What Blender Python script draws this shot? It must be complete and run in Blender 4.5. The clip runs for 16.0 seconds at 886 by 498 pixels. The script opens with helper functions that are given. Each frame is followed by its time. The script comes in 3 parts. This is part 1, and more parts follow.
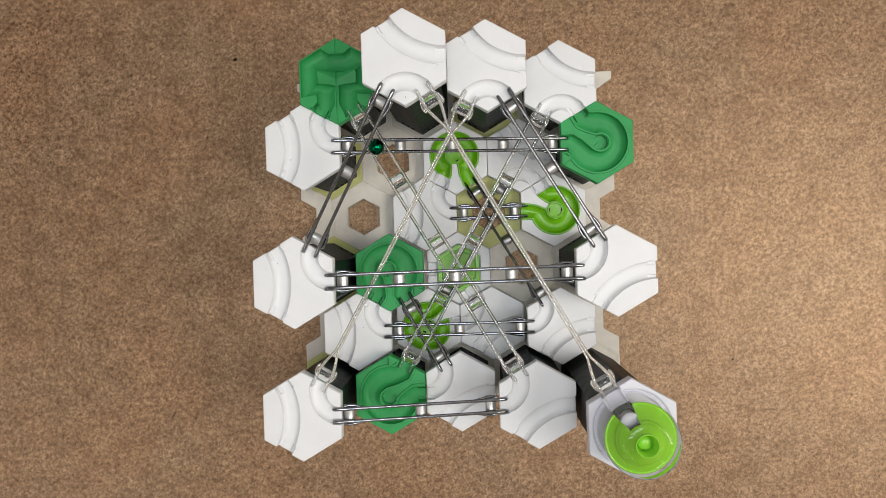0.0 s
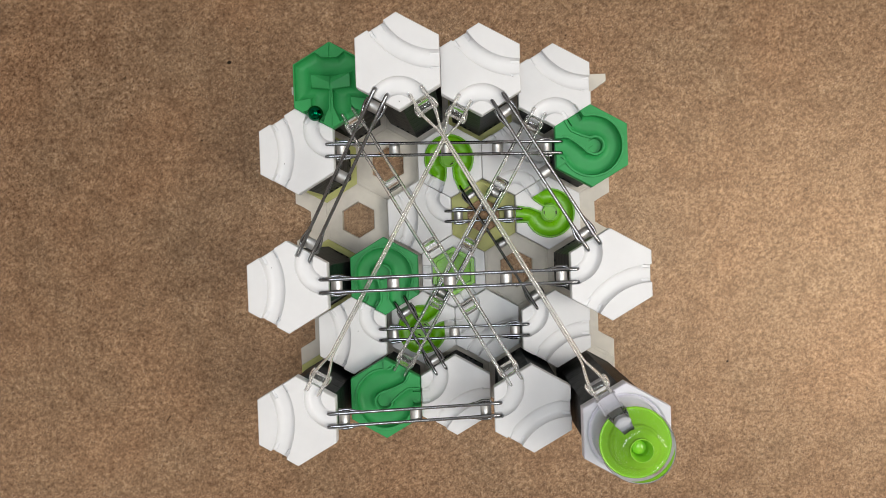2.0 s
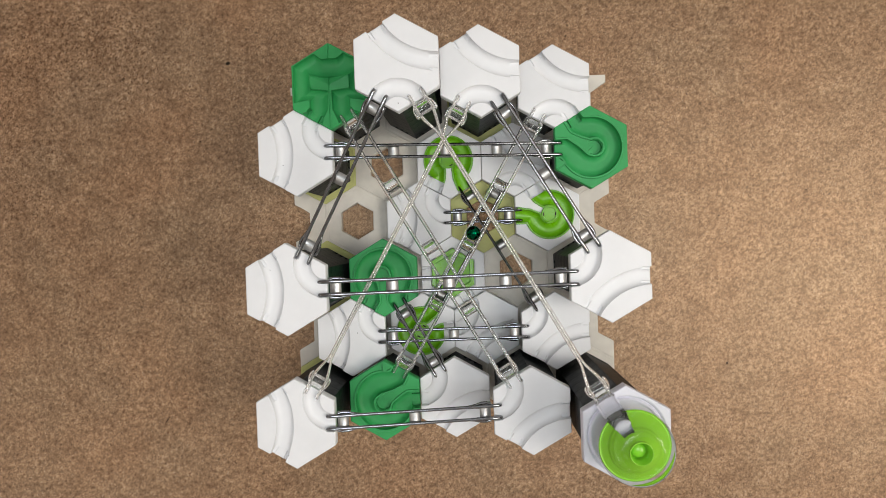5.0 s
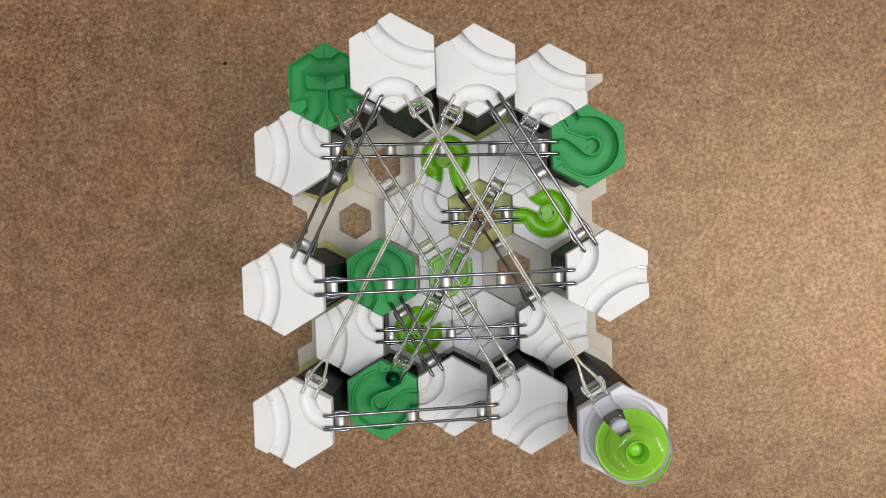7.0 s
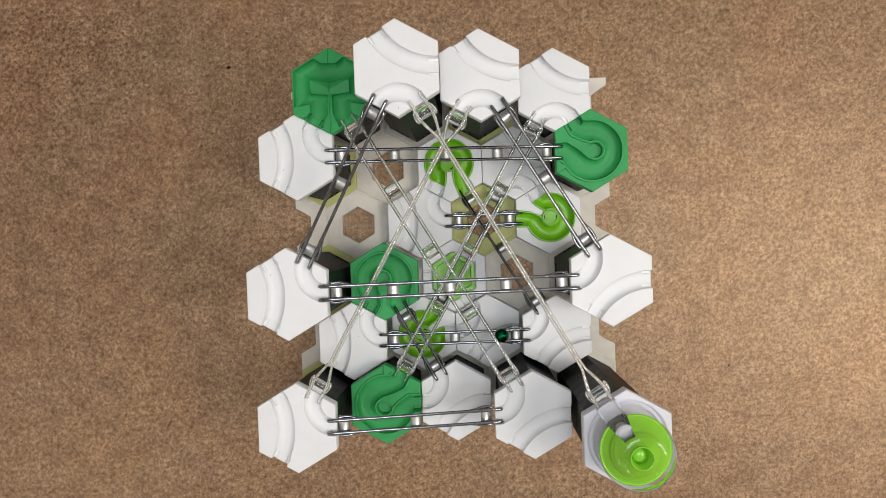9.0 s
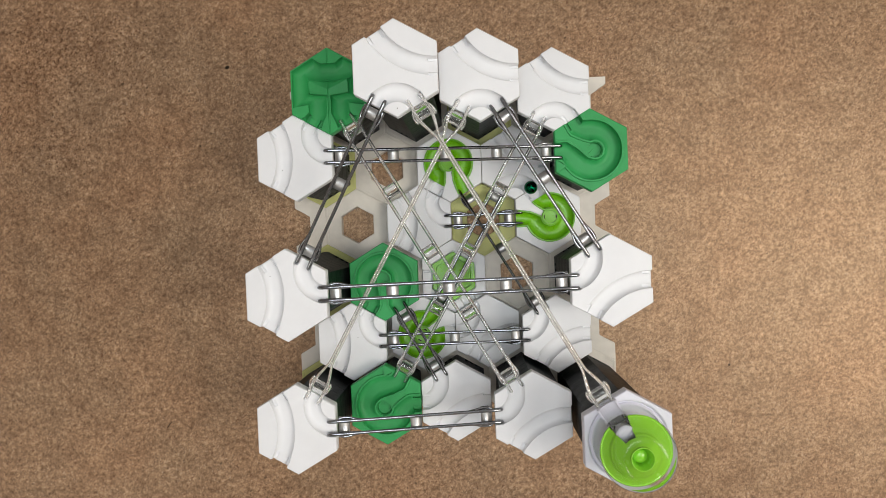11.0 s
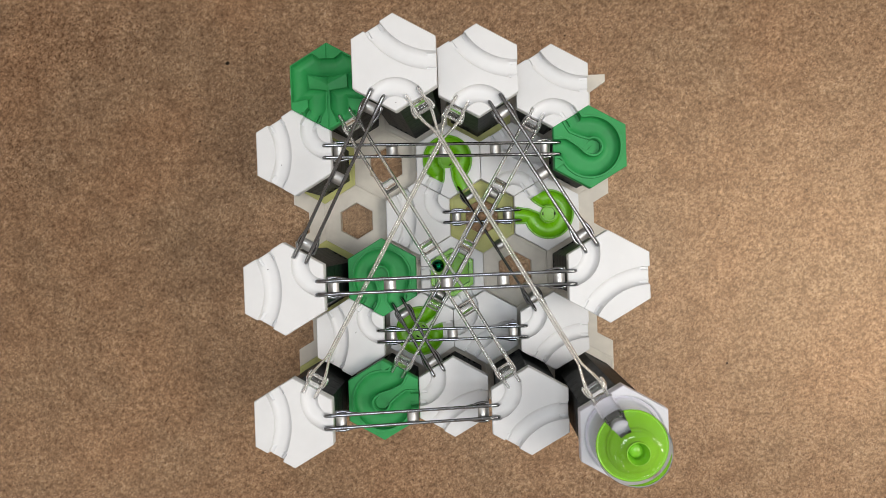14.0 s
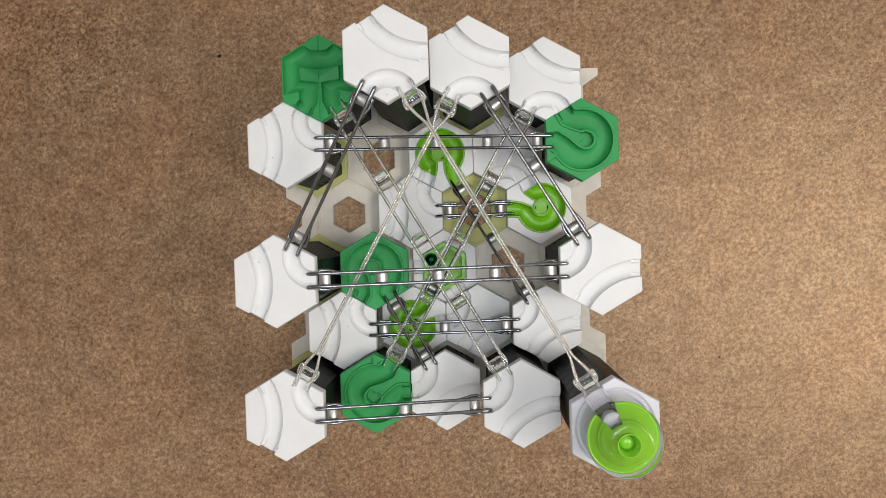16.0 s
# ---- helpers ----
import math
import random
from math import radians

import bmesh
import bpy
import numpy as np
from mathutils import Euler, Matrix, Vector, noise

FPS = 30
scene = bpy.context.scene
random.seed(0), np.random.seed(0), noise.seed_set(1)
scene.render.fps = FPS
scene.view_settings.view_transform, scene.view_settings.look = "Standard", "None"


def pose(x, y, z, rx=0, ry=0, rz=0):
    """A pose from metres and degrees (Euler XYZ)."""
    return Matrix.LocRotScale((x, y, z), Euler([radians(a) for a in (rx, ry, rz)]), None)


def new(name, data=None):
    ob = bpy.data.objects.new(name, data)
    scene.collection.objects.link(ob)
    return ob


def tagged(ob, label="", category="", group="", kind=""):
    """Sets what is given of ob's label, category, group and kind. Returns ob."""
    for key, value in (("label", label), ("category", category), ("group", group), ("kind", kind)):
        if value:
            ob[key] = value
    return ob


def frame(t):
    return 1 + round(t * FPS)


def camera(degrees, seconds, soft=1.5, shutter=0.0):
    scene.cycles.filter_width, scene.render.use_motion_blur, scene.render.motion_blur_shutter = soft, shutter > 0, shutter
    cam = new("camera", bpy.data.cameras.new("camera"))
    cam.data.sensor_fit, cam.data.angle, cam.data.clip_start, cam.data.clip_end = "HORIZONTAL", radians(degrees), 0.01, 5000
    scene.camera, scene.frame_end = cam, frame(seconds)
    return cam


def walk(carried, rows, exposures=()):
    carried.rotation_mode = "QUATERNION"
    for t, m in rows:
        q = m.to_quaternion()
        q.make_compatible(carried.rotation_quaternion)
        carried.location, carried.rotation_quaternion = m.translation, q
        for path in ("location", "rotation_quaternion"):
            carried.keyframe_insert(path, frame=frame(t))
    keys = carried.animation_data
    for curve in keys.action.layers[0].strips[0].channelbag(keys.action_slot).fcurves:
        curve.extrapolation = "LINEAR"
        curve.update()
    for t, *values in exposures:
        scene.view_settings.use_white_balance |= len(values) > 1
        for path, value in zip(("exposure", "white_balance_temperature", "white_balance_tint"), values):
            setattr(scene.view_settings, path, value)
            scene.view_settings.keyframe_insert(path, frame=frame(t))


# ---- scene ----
cam = camera(62, 16.0, soft=0.6)
PATH = [
    (0, pose(0.01454, 0.00048, 0.71456, -0.7159, 2.3449, -1.8726)),
    (0.5, pose(0.01525, 0.00176, 0.71424, -0.7559, 2.3881, -1.9665)),
    (1, pose(0.01493, 0.00275, 0.71304, -0.8137, 2.1339, -1.9841)),
    (1.5, pose(0.01606, 0.00149, 0.71269, -0.7095, 2.1502, -1.9384)),
    (2, pose(0.01622, 0.00414, 0.71397, -0.7949, 2.0710, -1.9921)),
    (2.5, pose(0.01663, 0.00329, 0.71372, -0.6507, 2.1813, -1.9654)),
    (3, pose(0.01803, 0.00264, 0.71427, -0.6266, 2.1174, -1.8824)),
    (3.5, pose(0.01736, 0.00417, 0.71243, -0.6711, 2.1825, -1.9393)),
    (4, pose(0.01633, 0.00664, 0.71266, -0.8175, 2.1068, -1.9723)),
    (6.5, pose(0.01804, 0.00602, 0.71162, -0.8960, 2.0114, -2.0992)),
    (7, pose(0.02033, 0.00589, 0.71164, -0.8871, 2.1656, -2.1414)),
    (7.5, pose(0.01986, 0.00714, 0.71182, -0.9895, 2.1420, -2.1159)),
    (8, pose(0.01876, 0.00810, 0.71202, -0.9640, 2.1238, -2.1009)),
    (8.5, pose(0.01854, 0.00769, 0.71286, -0.8803, 2.1463, -2.0906)),
    (9, pose(0.01820, 0.00989, 0.71244, -0.9094, 2.2384, -2.1854)),
    (11.5, pose(0.01837, 0.01162, 0.71064, -1.0736, 2.2138, -2.3503)),
    (12, pose(0.01787, 0.01151, 0.71036, -1.0102, 2.2677, -2.3111)),
    (12.5, pose(0.02059, 0.00914, 0.71171, -0.8665, 2.4061, -2.3107)),
    (13, pose(0.01917, 0.00838, 0.71185, -0.9563, 2.2837, -2.2201)),
    (13.5, pose(0.02135, 0.00569, 0.71226, -0.8032, 2.3773, -1.9683)),
    (14, pose(0.02109, 0.00566, 0.71172, -0.8388, 2.3514, -1.9717)),
    (14.5, pose(0.02254, 0.00348, 0.71100, -0.9430, 2.2929, -1.9480)),
    (15, pose(0.02279, 0.00212, 0.71142, -1.0043, 2.2790, -1.8873)),
    (15.5, pose(0.02313, 0.00215, 0.71092, -1.0105, 2.1300, -1.9367)),
    (16, pose(0.02396, 0.00188, 0.71041, -1.0315, 2.0220, -1.9169)),
]
walk(cam, PATH, exposures=[(0, 0.0), (16, 0.0)])

# ---- light: unseen added area lights in a closed room, the strongest to the east ----
world = bpy.data.worlds.new("room_air")
world.use_nodes = True
world.node_tree.nodes["Background"].inputs[0].default_value = (0.9, 0.95, 1.0, 1)
world.node_tree.nodes["Background"].inputs[1].default_value = 0.0
scene.world = world

# the east one is the key; the other three are fill without a fixture
for lx, ly, size, watts, tint in ((1.62, -0.26, 1.0, 40, (1.0, 0.94, 0.86)), (-1.75, -1.20, 1.2, 10.5, (1.0, 0.94, 0.87)), (0.06, -0.10, 0.8, 17, (0.89, 0.95, 1.0)), (0.45, 1.60, 1.0, 2.5, (0.88, 0.95, 1.0))):
    lamp_data = bpy.data.lights.new("added_area_light", "AREA")
    lamp_data.shape, lamp_data.size, lamp_data.size_y = "RECTANGLE", size, size
    lamp_data.energy = watts
    lamp_data.color = tint
    lamp = new("added_area_light", lamp_data)
    lamp.matrix_world = pose(lx, ly, 2.46)

# ---- plan: a lattice of hexagonal cells ----
P = 0.060                       # across the flats
R = P / math.sqrt(3)            # to a corner
BASE_Z = 0.009                  # top of the base plate
LOW = 0.023                     # top of a tile that lies on the plate
THICK = 0.012


def cell(i, j):
    return Vector((((i - 1.5) if j % 2 == 0 else (i - 2)) * P, (2.5 - j) * P * math.sqrt(3) / 2, 0))


def side(c, z, deg, inset=0.0):
    a = radians(deg)
    return Vector((c.x + math.cos(a) * (P / 2 - inset), c.y + math.sin(a) * (P / 2 - inset), z))


# ---- materials ----
def material(name, color, rough=0.5, metal=0.0, spec=0.5):
    m = bpy.data.materials.new(name)
    m.use_nodes = True
    b = m.node_tree.nodes["Principled BSDF"]
    b.inputs["Base Color"].default_value = (*color, 1)
    b.inputs["Roughness"].default_value = rough
    b.inputs["Metallic"].default_value = metal
    b.inputs["Specular IOR Level"].default_value = spec
    return m, m.node_tree, b


def add_noise(nt, scale, detail=4, rough=0.6):
    tc = nt.nodes.new("ShaderNodeTexCoord")
    n = nt.nodes.new("ShaderNodeTexNoise")
    n.inputs["Scale"].default_value, n.inputs["Detail"].default_value, n.inputs["Roughness"].default_value = scale, detail, rough
    nt.links.new(tc.outputs["Object"], n.inputs["Vector"])
    return n


def fibre_noise(nt, scale, ratio, angle, detail, rough, shift=0.0):
    """Noise drawn out along one direction of the sheet: short fibres."""
    n = add_noise(nt, scale, detail, rough)
    mp = nt.nodes.new("ShaderNodeMapping")
    mp.vector_type = "TEXTURE"
    mp.inputs["Location"].default_value = (shift, shift * 0.7, 0)
    mp.inputs["Rotation"].default_value = (0, 0, angle)
    mp.inputs["Scale"].default_value = (ratio, 1, 1)
    src = n.inputs["Vector"].links[0].from_socket
    nt.links.new(src, mp.inputs["Vector"])
    nt.links.new(mp.outputs["Vector"], n.inputs["Vector"])
    return n


def ramp(nt, src, stops):
    r = nt.nodes.new("ShaderNodeValToRGB")
    while len(r.color_ramp.elements) < len(stops):
        r.color_ramp.elements.new(0.5)
    for e, (pos, col) in zip(r.color_ramp.elements, stops):
        e.position, e.color = pos, (*col, 1)
    nt.links.new(src, r.inputs["Fac"])
    return r


def mix(nt, kind, fac, a, b):
    x = nt.nodes.new("ShaderNodeMix")
    x.data_type, x.blend_type = "RGBA", kind
    for sock, val in ((0, fac), (6, a), (7, b)):
        if isinstance(val, (int, float)):
            x.inputs[sock].default_value = val
        elif isinstance(val, tuple):
            x.inputs[sock].default_value = (*val, 1)
        else:
            nt.links.new(val, x.inputs[sock])
    return x.outputs[2]


def bump(nt, b, src, strength, dist=0.0005):
    n = nt.nodes.new("ShaderNodeBump")
    n.inputs["Strength"].default_value, n.inputs["Distance"].default_value = strength, dist
    nt.links.new(src, n.inputs["Height"])
    nt.links.new(n.outputs["Normal"], b.inputs["Normal"])


def plastic(name, color, rough=0.38, vary=0.06, spec=0.5, grain=0.05):
    """Moulded plastic: faint mottling, a fine satin grain, scuffs in the gloss."""
    m, nt, b = material(name, color, rough, 0.0, spec)
    big = add_noise(nt, 35, 3)
    lo = tuple(c * (1 - vary) for c in color)
    hi = tuple(min(1, c * (1 + vary * 0.5)) for c in color)
    nt.links.new(ramp(nt, big.outputs["Fac"], [(0.35, lo), (0.65, hi)]).outputs["Color"], b.inputs["Base Color"])
    fine = add_noise(nt, 1400, 2)
    g = ramp(nt, add_noise(nt, 160, 5).outputs["Fac"], [(0.3, (rough - 0.06,) * 3), (0.7, (rough + 0.08,) * 3)])
    nt.links.new(g.outputs["Color"], b.inputs["Roughness"])
    bump(nt, b, fine.outputs["Fac"], grain, 0.0002)
    return m


M_WHITE = plastic("white_plastic", (0.835, 0.842, 0.855), 0.42, 0.03)
M_GREEN = plastic("dark_green_plastic", (0.036, 0.350, 0.098), 0.45, 0.12, 0.3)
M_LIME = plastic("lime_plastic", (0.175, 0.50, 0.006), 0.30, 0.06)
# launcher's lime: the extra light on and through it is lifted into the colour
M_LIME_LIFTED = plastic("lime_plastic_lit", (0.26, 0.62, 0.035), 0.22, 0.05)
M_BLACK = plastic("black_plastic", (0.0075, 0.010, 0.0105), 0.5, 0.25, 0.16)
M_PLATE = plastic("grey_beige_plate", (0.72, 0.68, 0.60), 0.5, 0.13, 0.4, 0.12)
M_YELLOW = plastic("pale_lime_print", (0.56, 0.57, 0.21), 0.5, 0.08, 0.4, 0.1)
M_LILAC = plastic("pale_lilac_plastic", (0.77, 0.76, 0.84), 0.40, 0.03)


def steel(name, color, rough):
    m, nt, b = material(name, color, rough, 1.0)
    n = add_noise(nt, 420, 4)
    g = ramp(nt, n.outputs["Fac"], [(0.3, (rough * 0.75,) * 3), (0.75, (rough * 1.5,) * 3)])
    nt.links.new(g.outputs["Color"], b.inputs["Roughness"])
    bump(nt, b, add_noise(nt, 900, 2).outputs["Fac"], 0.05, 0.0001)
    return m


M_STEEL = steel("steel_wire", (0.30, 0.312, 0.325), 0.14)
M_SLEEVE = steel("brushed_sleeve", (0.52, 0.52, 0.51), 0.40)


def clear(name, tint=(0.985, 0.99, 0.98), rough=0.025):
    m, nt, b = material(name, tint, rough)
    b.inputs["Transmission Weight"].default_value = 0.90
    b.inputs["IOR"].default_value = 1.47
    return m


def thin_clear(name):
    """Thin clear plastic sheet: see-through with a glossy skin."""
    m = bpy.data.materials.new(name)
    m.use_nodes = True
    nt = m.node_tree
    nt.nodes.clear()
    out, mx = nt.nodes.new("ShaderNodeOutputMaterial"), nt.nodes.new("ShaderNodeMixShader")
    tr, gl, fr = nt.nodes.new("ShaderNodeBsdfTransparent"), nt.nodes.new("ShaderNodeBsdfGlossy"), nt.nodes.new("ShaderNodeFresnel")
    tr.inputs["Color"].default_value = (0.975, 0.98, 0.975, 1)
    gl.inputs["Roughness"].default_value = 0.03
    fr.inputs["IOR"].default_value = 1.06
    ad = nt.nodes.new("ShaderNodeMath")
    ad.inputs[1].default_value = 0.03
    nt.links.new(fr.outputs[0], ad.inputs[0])
    nt.links.new(ad.outputs[0], mx.inputs[0])
    nt.links.new(tr.outputs[0], mx.inputs[1])
    nt.links.new(gl.outputs[0], mx.inputs[2])
    nt.links.new(mx.outputs[0], out.inputs["Surface"])
    return m


M_CLEAR = clear("clear_plastic")
M_MILKY = clear("milky_clear_plastic", (0.98, 0.98, 0.965), 0.09)
M_MILKY.node_tree.nodes["Principled BSDF"].inputs["IOR"].default_value = 1.38
M_MILKY.node_tree.nodes["Principled BSDF"].inputs["Transmission Weight"].default_value = 0.96
M_THIN = thin_clear("thin_clear_plastic")
M_SMOKE = plastic("grey_satin_plastic", (0.52, 0.53, 0.58), 0.40, 0.05)
M_CLEAR_N = clear("clear_bar", (0.99, 0.98, 0.93), 0.04)
M_CLEAR_N.node_tree.nodes["Principled BSDF"].inputs["Transmission Weight"].default_value = 0.78

M_MARBLE, nt, b = material("green_chrome", (0.0, 0.115, 0.045), 0.10, 1.0)
nt.links.new(ramp(nt, add_noise(nt, 300, 3).outputs["Fac"], [(0.3, (0.07,) * 3), (0.7, (0.15,) * 3)]).outputs["Color"], b.inputs["Roughness"])

# brown pressed fibreboard: mottled fibres and flecks
M_BOARD, nt, b = material("brown_fibreboard", (0.3, 0.19, 0.11), 0.5, 0.0, 1.0)
b.inputs["Specular Tint"].default_value = (1.0, 0.70, 0.45, 1)
mott = add_noise(nt, 230, 8, 0.70)
col = ramp(nt, mott.outputs["Fac"], [(0.345, (0.108, 0.060, 0.033)), (0.50, (0.272, 0.168, 0.098)), (0.655, (0.462, 0.306, 0.188))]).outputs["Color"]
fib = fibre_noise(nt, 760, 2.0, 0.75, 3, 0.6)
col = mix(nt, "MULTIPLY", 0.8, col, ramp(nt, fib.outputs["Fac"], [(0.36, (0.62, 0.58, 0.54)), (0.64, (1.26, 1.26, 1.26))]).outputs["Color"])
for angle, size, amount, tone in ((0.35, 700, 0.34, (0.66, 0.49, 0.35)), (1.25, 760, 0.38, (0.70, 0.54, 0.40)), (2.5, 720, 0.30, (0.62, 0.44, 0.31))):
    straw = fibre_noise(nt, size, 2.8, angle, 2, 0.5, angle)
    col = mix(nt, "MIX", ramp(nt, straw.outputs["Fac"], [(0.615, (0, 0, 0)), (0.70, (amount,) * 3)]).outputs["Color"], col, tone)
for angle, size, tone in ((0.7, 430, (0.105, 0.045, 0.022)), (2.1, 520, (0.075, 0.04, 0.022))):
    pit = fibre_noise(nt, size, 1.9, angle, 2, 0.5, angle + 5)
    col = mix(nt, "MIX", ramp(nt, pit.outputs["Fac"], [(0.30, (0.95, 0.95, 0.95)), (0.385, (0, 0, 0))]).outputs["Color"], col, tone)
wide = add_noise(nt, 46, 5, 0.66)
col = mix(nt, "MULTIPLY", 0.75, col, ramp(nt, wide.outputs["Fac"], [(0.36, (0.62, 0.575, 0.55)), (0.64, (1.17, 1.19, 1.20))]).outputs["Color"])
drift = add_noise(nt, 9, 3, 0.5)
col = mix(nt, "MULTIPLY", 0.7, col, ramp(nt, drift.outputs["Fac"], [(0.36, (1.06, 0.98, 0.93)), (0.64, (0.95, 1.0, 1.03))]).outputs["Color"])
fleck = add_noise(nt, 210, 1, 0.4)
col = mix(nt, "MIX", ramp(nt, fleck.outputs["Fac"], [(0.735, (0, 0, 0)), (0.77, (0.8, 0.8, 0.8))]).outputs["Color"], col, (0.05, 0.03, 0.018))
nt.links.new(col, b.inputs["Base Color"])
nt.links.new(ramp(nt, mott.outputs["Fac"], [(0.3, (0.43,) * 3), (0.7, (0.30,) * 3)]).outputs["Color"], b.inputs["Roughness"])
bump(nt, b, fib.outputs["Fac"], 0.45, 0.0006)

M_WALL = plastic("white_bounce_shell", (0.72, 0.72, 0.72), 0.8, 0.04, 0.2)
M_DARK = plastic("speck_and_shade_dark", (0.030, 0.022, 0.015), 0.85, 0.06, 0.1)


# ---- mesh helpers ----
def mesh_of(name, verts, faces, mat, smooth=False):
    me = bpy.data.meshes.new(name)
    me.from_pydata([tuple(v) for v in verts], [], faces)
    me.materials.append(mat)
    if smooth:
        me.polygons.foreach_set("use_smooth", [True] * len(me.polygons))
    me.update()
    return me


def thing(name, label, category, group="", kind="", at=None, turn=0):
    ob = new(name)
    ob.empty_display_size = 0.01
    if at is not None:
        ob.matrix_basis = pose(at[0], at[1], at[2], 0, 0, turn)
    return tagged(ob, label, category, group, kind)


def part(name, me, parent, label="", m=None):
    ob = new(name, me)
    ob.parent = parent
    if m is not None:
        ob.matrix_basis = m
    if label:
        tagged(ob, label)
    return ob


def bm_mesh(name, bm, mat, smooth=False):
    bmesh.ops.recalc_face_normals(bm, faces=bm.faces)
    me = bpy.data.meshes.new(name)
    bm.to_mesh(me)
    bm.free()
    me.materials.append(mat)
    if smooth:
        me.polygons.foreach_set("use_smooth", [True] * len(me.polygons))
    return me


def box(bm, x0, x1, y0, y1, z0, z1, bevel=0.0):
    r = bmesh.ops.create_cube(bm, size=1, matrix=Matrix.Translation(((x0 + x1) / 2, (y0 + y1) / 2, (z0 + z1) / 2)) @ Matrix.Diagonal((x1 - x0, y1 - y0, z1 - z0, 1)))
    if bevel:
        edges = list({e for v in r["verts"] for e in v.link_edges})
        bmesh.ops.bevel(bm, geom=edges, offset=bevel, segments=2, affect="EDGES")


def prism(bm, pts, z0, z1, bevel=0.0):
    """An upright prism over a polygon, its top edge rounded off."""
    lo = [bm.verts.new((x, y, z0)) for x, y in pts]
    hi = [bm.verts.new((x, y, z1)) for x, y in pts]
    n = len(pts)
    bm.faces.new(hi)
    bm.faces.new(lo[::-1])
    for k in range(n):
        bm.faces.new((lo[k], lo[(k + 1) % n], hi[(k + 1) % n], hi[k]))
    if bevel:
        top = [e for e in bm.edges if all(v in hi for v in e.verts)]
        bmesh.ops.bevel(bm, geom=top, offset=bevel, segments=2, affect="EDGES")


def hexagon(r, turn=90):
    return [(r * math.cos(radians(turn + 60 * k)), r * math.sin(radians(turn + 60 * k))) for k in range(6)]


def tube(pts, radii, sides=10):
    """Verts and faces of a round bar along points, closed at both ends."""
    pts = [Vector(p) for p in pts]
    verts, faces = [], []
    up = Vector((0, 0, 1))
    for k, p in enumerate(pts):
        d = (pts[min(k + 1, len(pts) - 1)] - pts[max(k - 1, 0)]).normalized()
        a = d.cross(up)
        a = a.normalized() if a.length > 1e-4 else Vector((1, 0, 0))
        c = a.cross(d).normalized()
        for s in range(sides):
            t = 2 * math.pi * s / sides
            verts.append(p + (a * math.cos(t) + c * math.sin(t)) * radii[k])
    for k in range(len(pts) - 1):
        for s in range(sides):
            s2 = (s + 1) % sides
            faces.append((k * sides + s, k * sides + s2, (k + 1) * sides + s2, (k + 1) * sides + s))
    faces.append(tuple(range(sides))[::-1])
    faces.append(tuple((len(pts) - 1) * sides + s for s in range(sides)))
    return verts, faces


# ---- relief fields of the tiles, in units of the cell width, origin at the tile's middle ----
def seg_dist(x, y, a, b):
    ax, ay = a
    dx, dy = b[0] - ax, b[1] - ay
    t = np.clip(((x - ax) * dx + (y - ay) * dy) / (dx * dx + dy * dy), 0, 1)
    return np.hypot(x - ax - t * dx, y - ay - t * dy), t


def groove(d, half, depth):
    """Round-bottomed channel at distance d from its middle line."""
    u = np.clip(d / half, 0, 1)
    return -depth * np.sqrt(np.clip(1 - u ** 3.0, 0, 1))


def slots(x, y, z, degs, half=0.021, lateral=0.084, long=0.10, depth=0.0056):
    """Pairs of sockets for the rail ends at the given sides."""
    for deg in degs:
        a = radians(deg)
        u, v = x * math.cos(a) + y * math.sin(a), -x * math.sin(a) + y * math.cos(a)
        for s in (-lateral, lateral):
            inside = (np.abs(v - s) < half) & (u > 0.5 - long)
            end = np.hypot(v - s, u - (0.5 - long)) < half
            z = np.where(inside | end, np.minimum(z, -depth), z)
    return z


def slot_edge(degs, half=0.021, lateral=0.084, long=0.10):
    def edge(x, y):
        best = np.full_like(x, -1.0)
        for deg in degs:
            a = radians(deg)
            ca, sa = math.cos(a), math.sin(a)
            for s in (-lateral, lateral):
                p0 = ((0.5 - long) * ca - s * sa, (0.5 - long) * sa + s * ca)
                p1 = (0.7 * ca - s * sa, 0.7 * sa + s * ca)
                best = np.maximum(best, half - seg_dist(x, y, p0, p1)[0])
        return best
    return edge


def curve_edge(x, y):
    wide = np.abs(np.hypot(x - 0.5, y - math.sqrt(3) / 2) - math.sqrt(3) / 2)
    tight = np.abs(np.hypot(x, y + 1 / math.sqrt(3)) - 0.5 / math.sqrt(3))
    return 0.112 - np.minimum(wide, tight)


def curve_field(x, y):
    c = (math.cos(radians(60)), math.sin(radians(60)))
    wide = np.abs(np.hypot(x - c[0], y - c[1]) - math.sqrt(3) / 2)
    tight = np.abs(np.hypot(x, y + 1 / math.sqrt(3)) - 0.5 / math.sqrt(3))
    z = np.minimum(groove(wide, 0.112, 0.0052), groove(tight, 0.112, 0.0052))
    return slots(x, y, z, (0, 120, 240, 300))


def curl_inside(x, y):
    """Lime piece: positive inside the channel that enters at 180 degrees, runs round and leaves at 120."""
    disk = 0.365 - np.hypot(x - 0.03, y + 0.005)
    d1, _ = seg_dist(x, y, (-0.9, 0), (-0.05, 0))
    d2, _ = seg_dist(x, y, (-0.45, 0.779), (-0.05, 0.0866))
    ins = np.maximum(disk, np.maximum(0.125 - d1, 0.125 - d2))
    va = (0.6 * math.cos(radians(150)), 0.6 * math.sin(radians(150)))
    d, t = seg_dist(x, y, va, (0.0, 0.01))
    tongue = d - np.interp(t, [0, 0.25, 0.55, 0.8, 1], [0.20, 0.14, 0.075, 0.06, 0.08])
    end = np.hypot(x - 0.03, y + 0.0) - 0.135
    return np.minimum(ins, np.minimum(tongue, end))


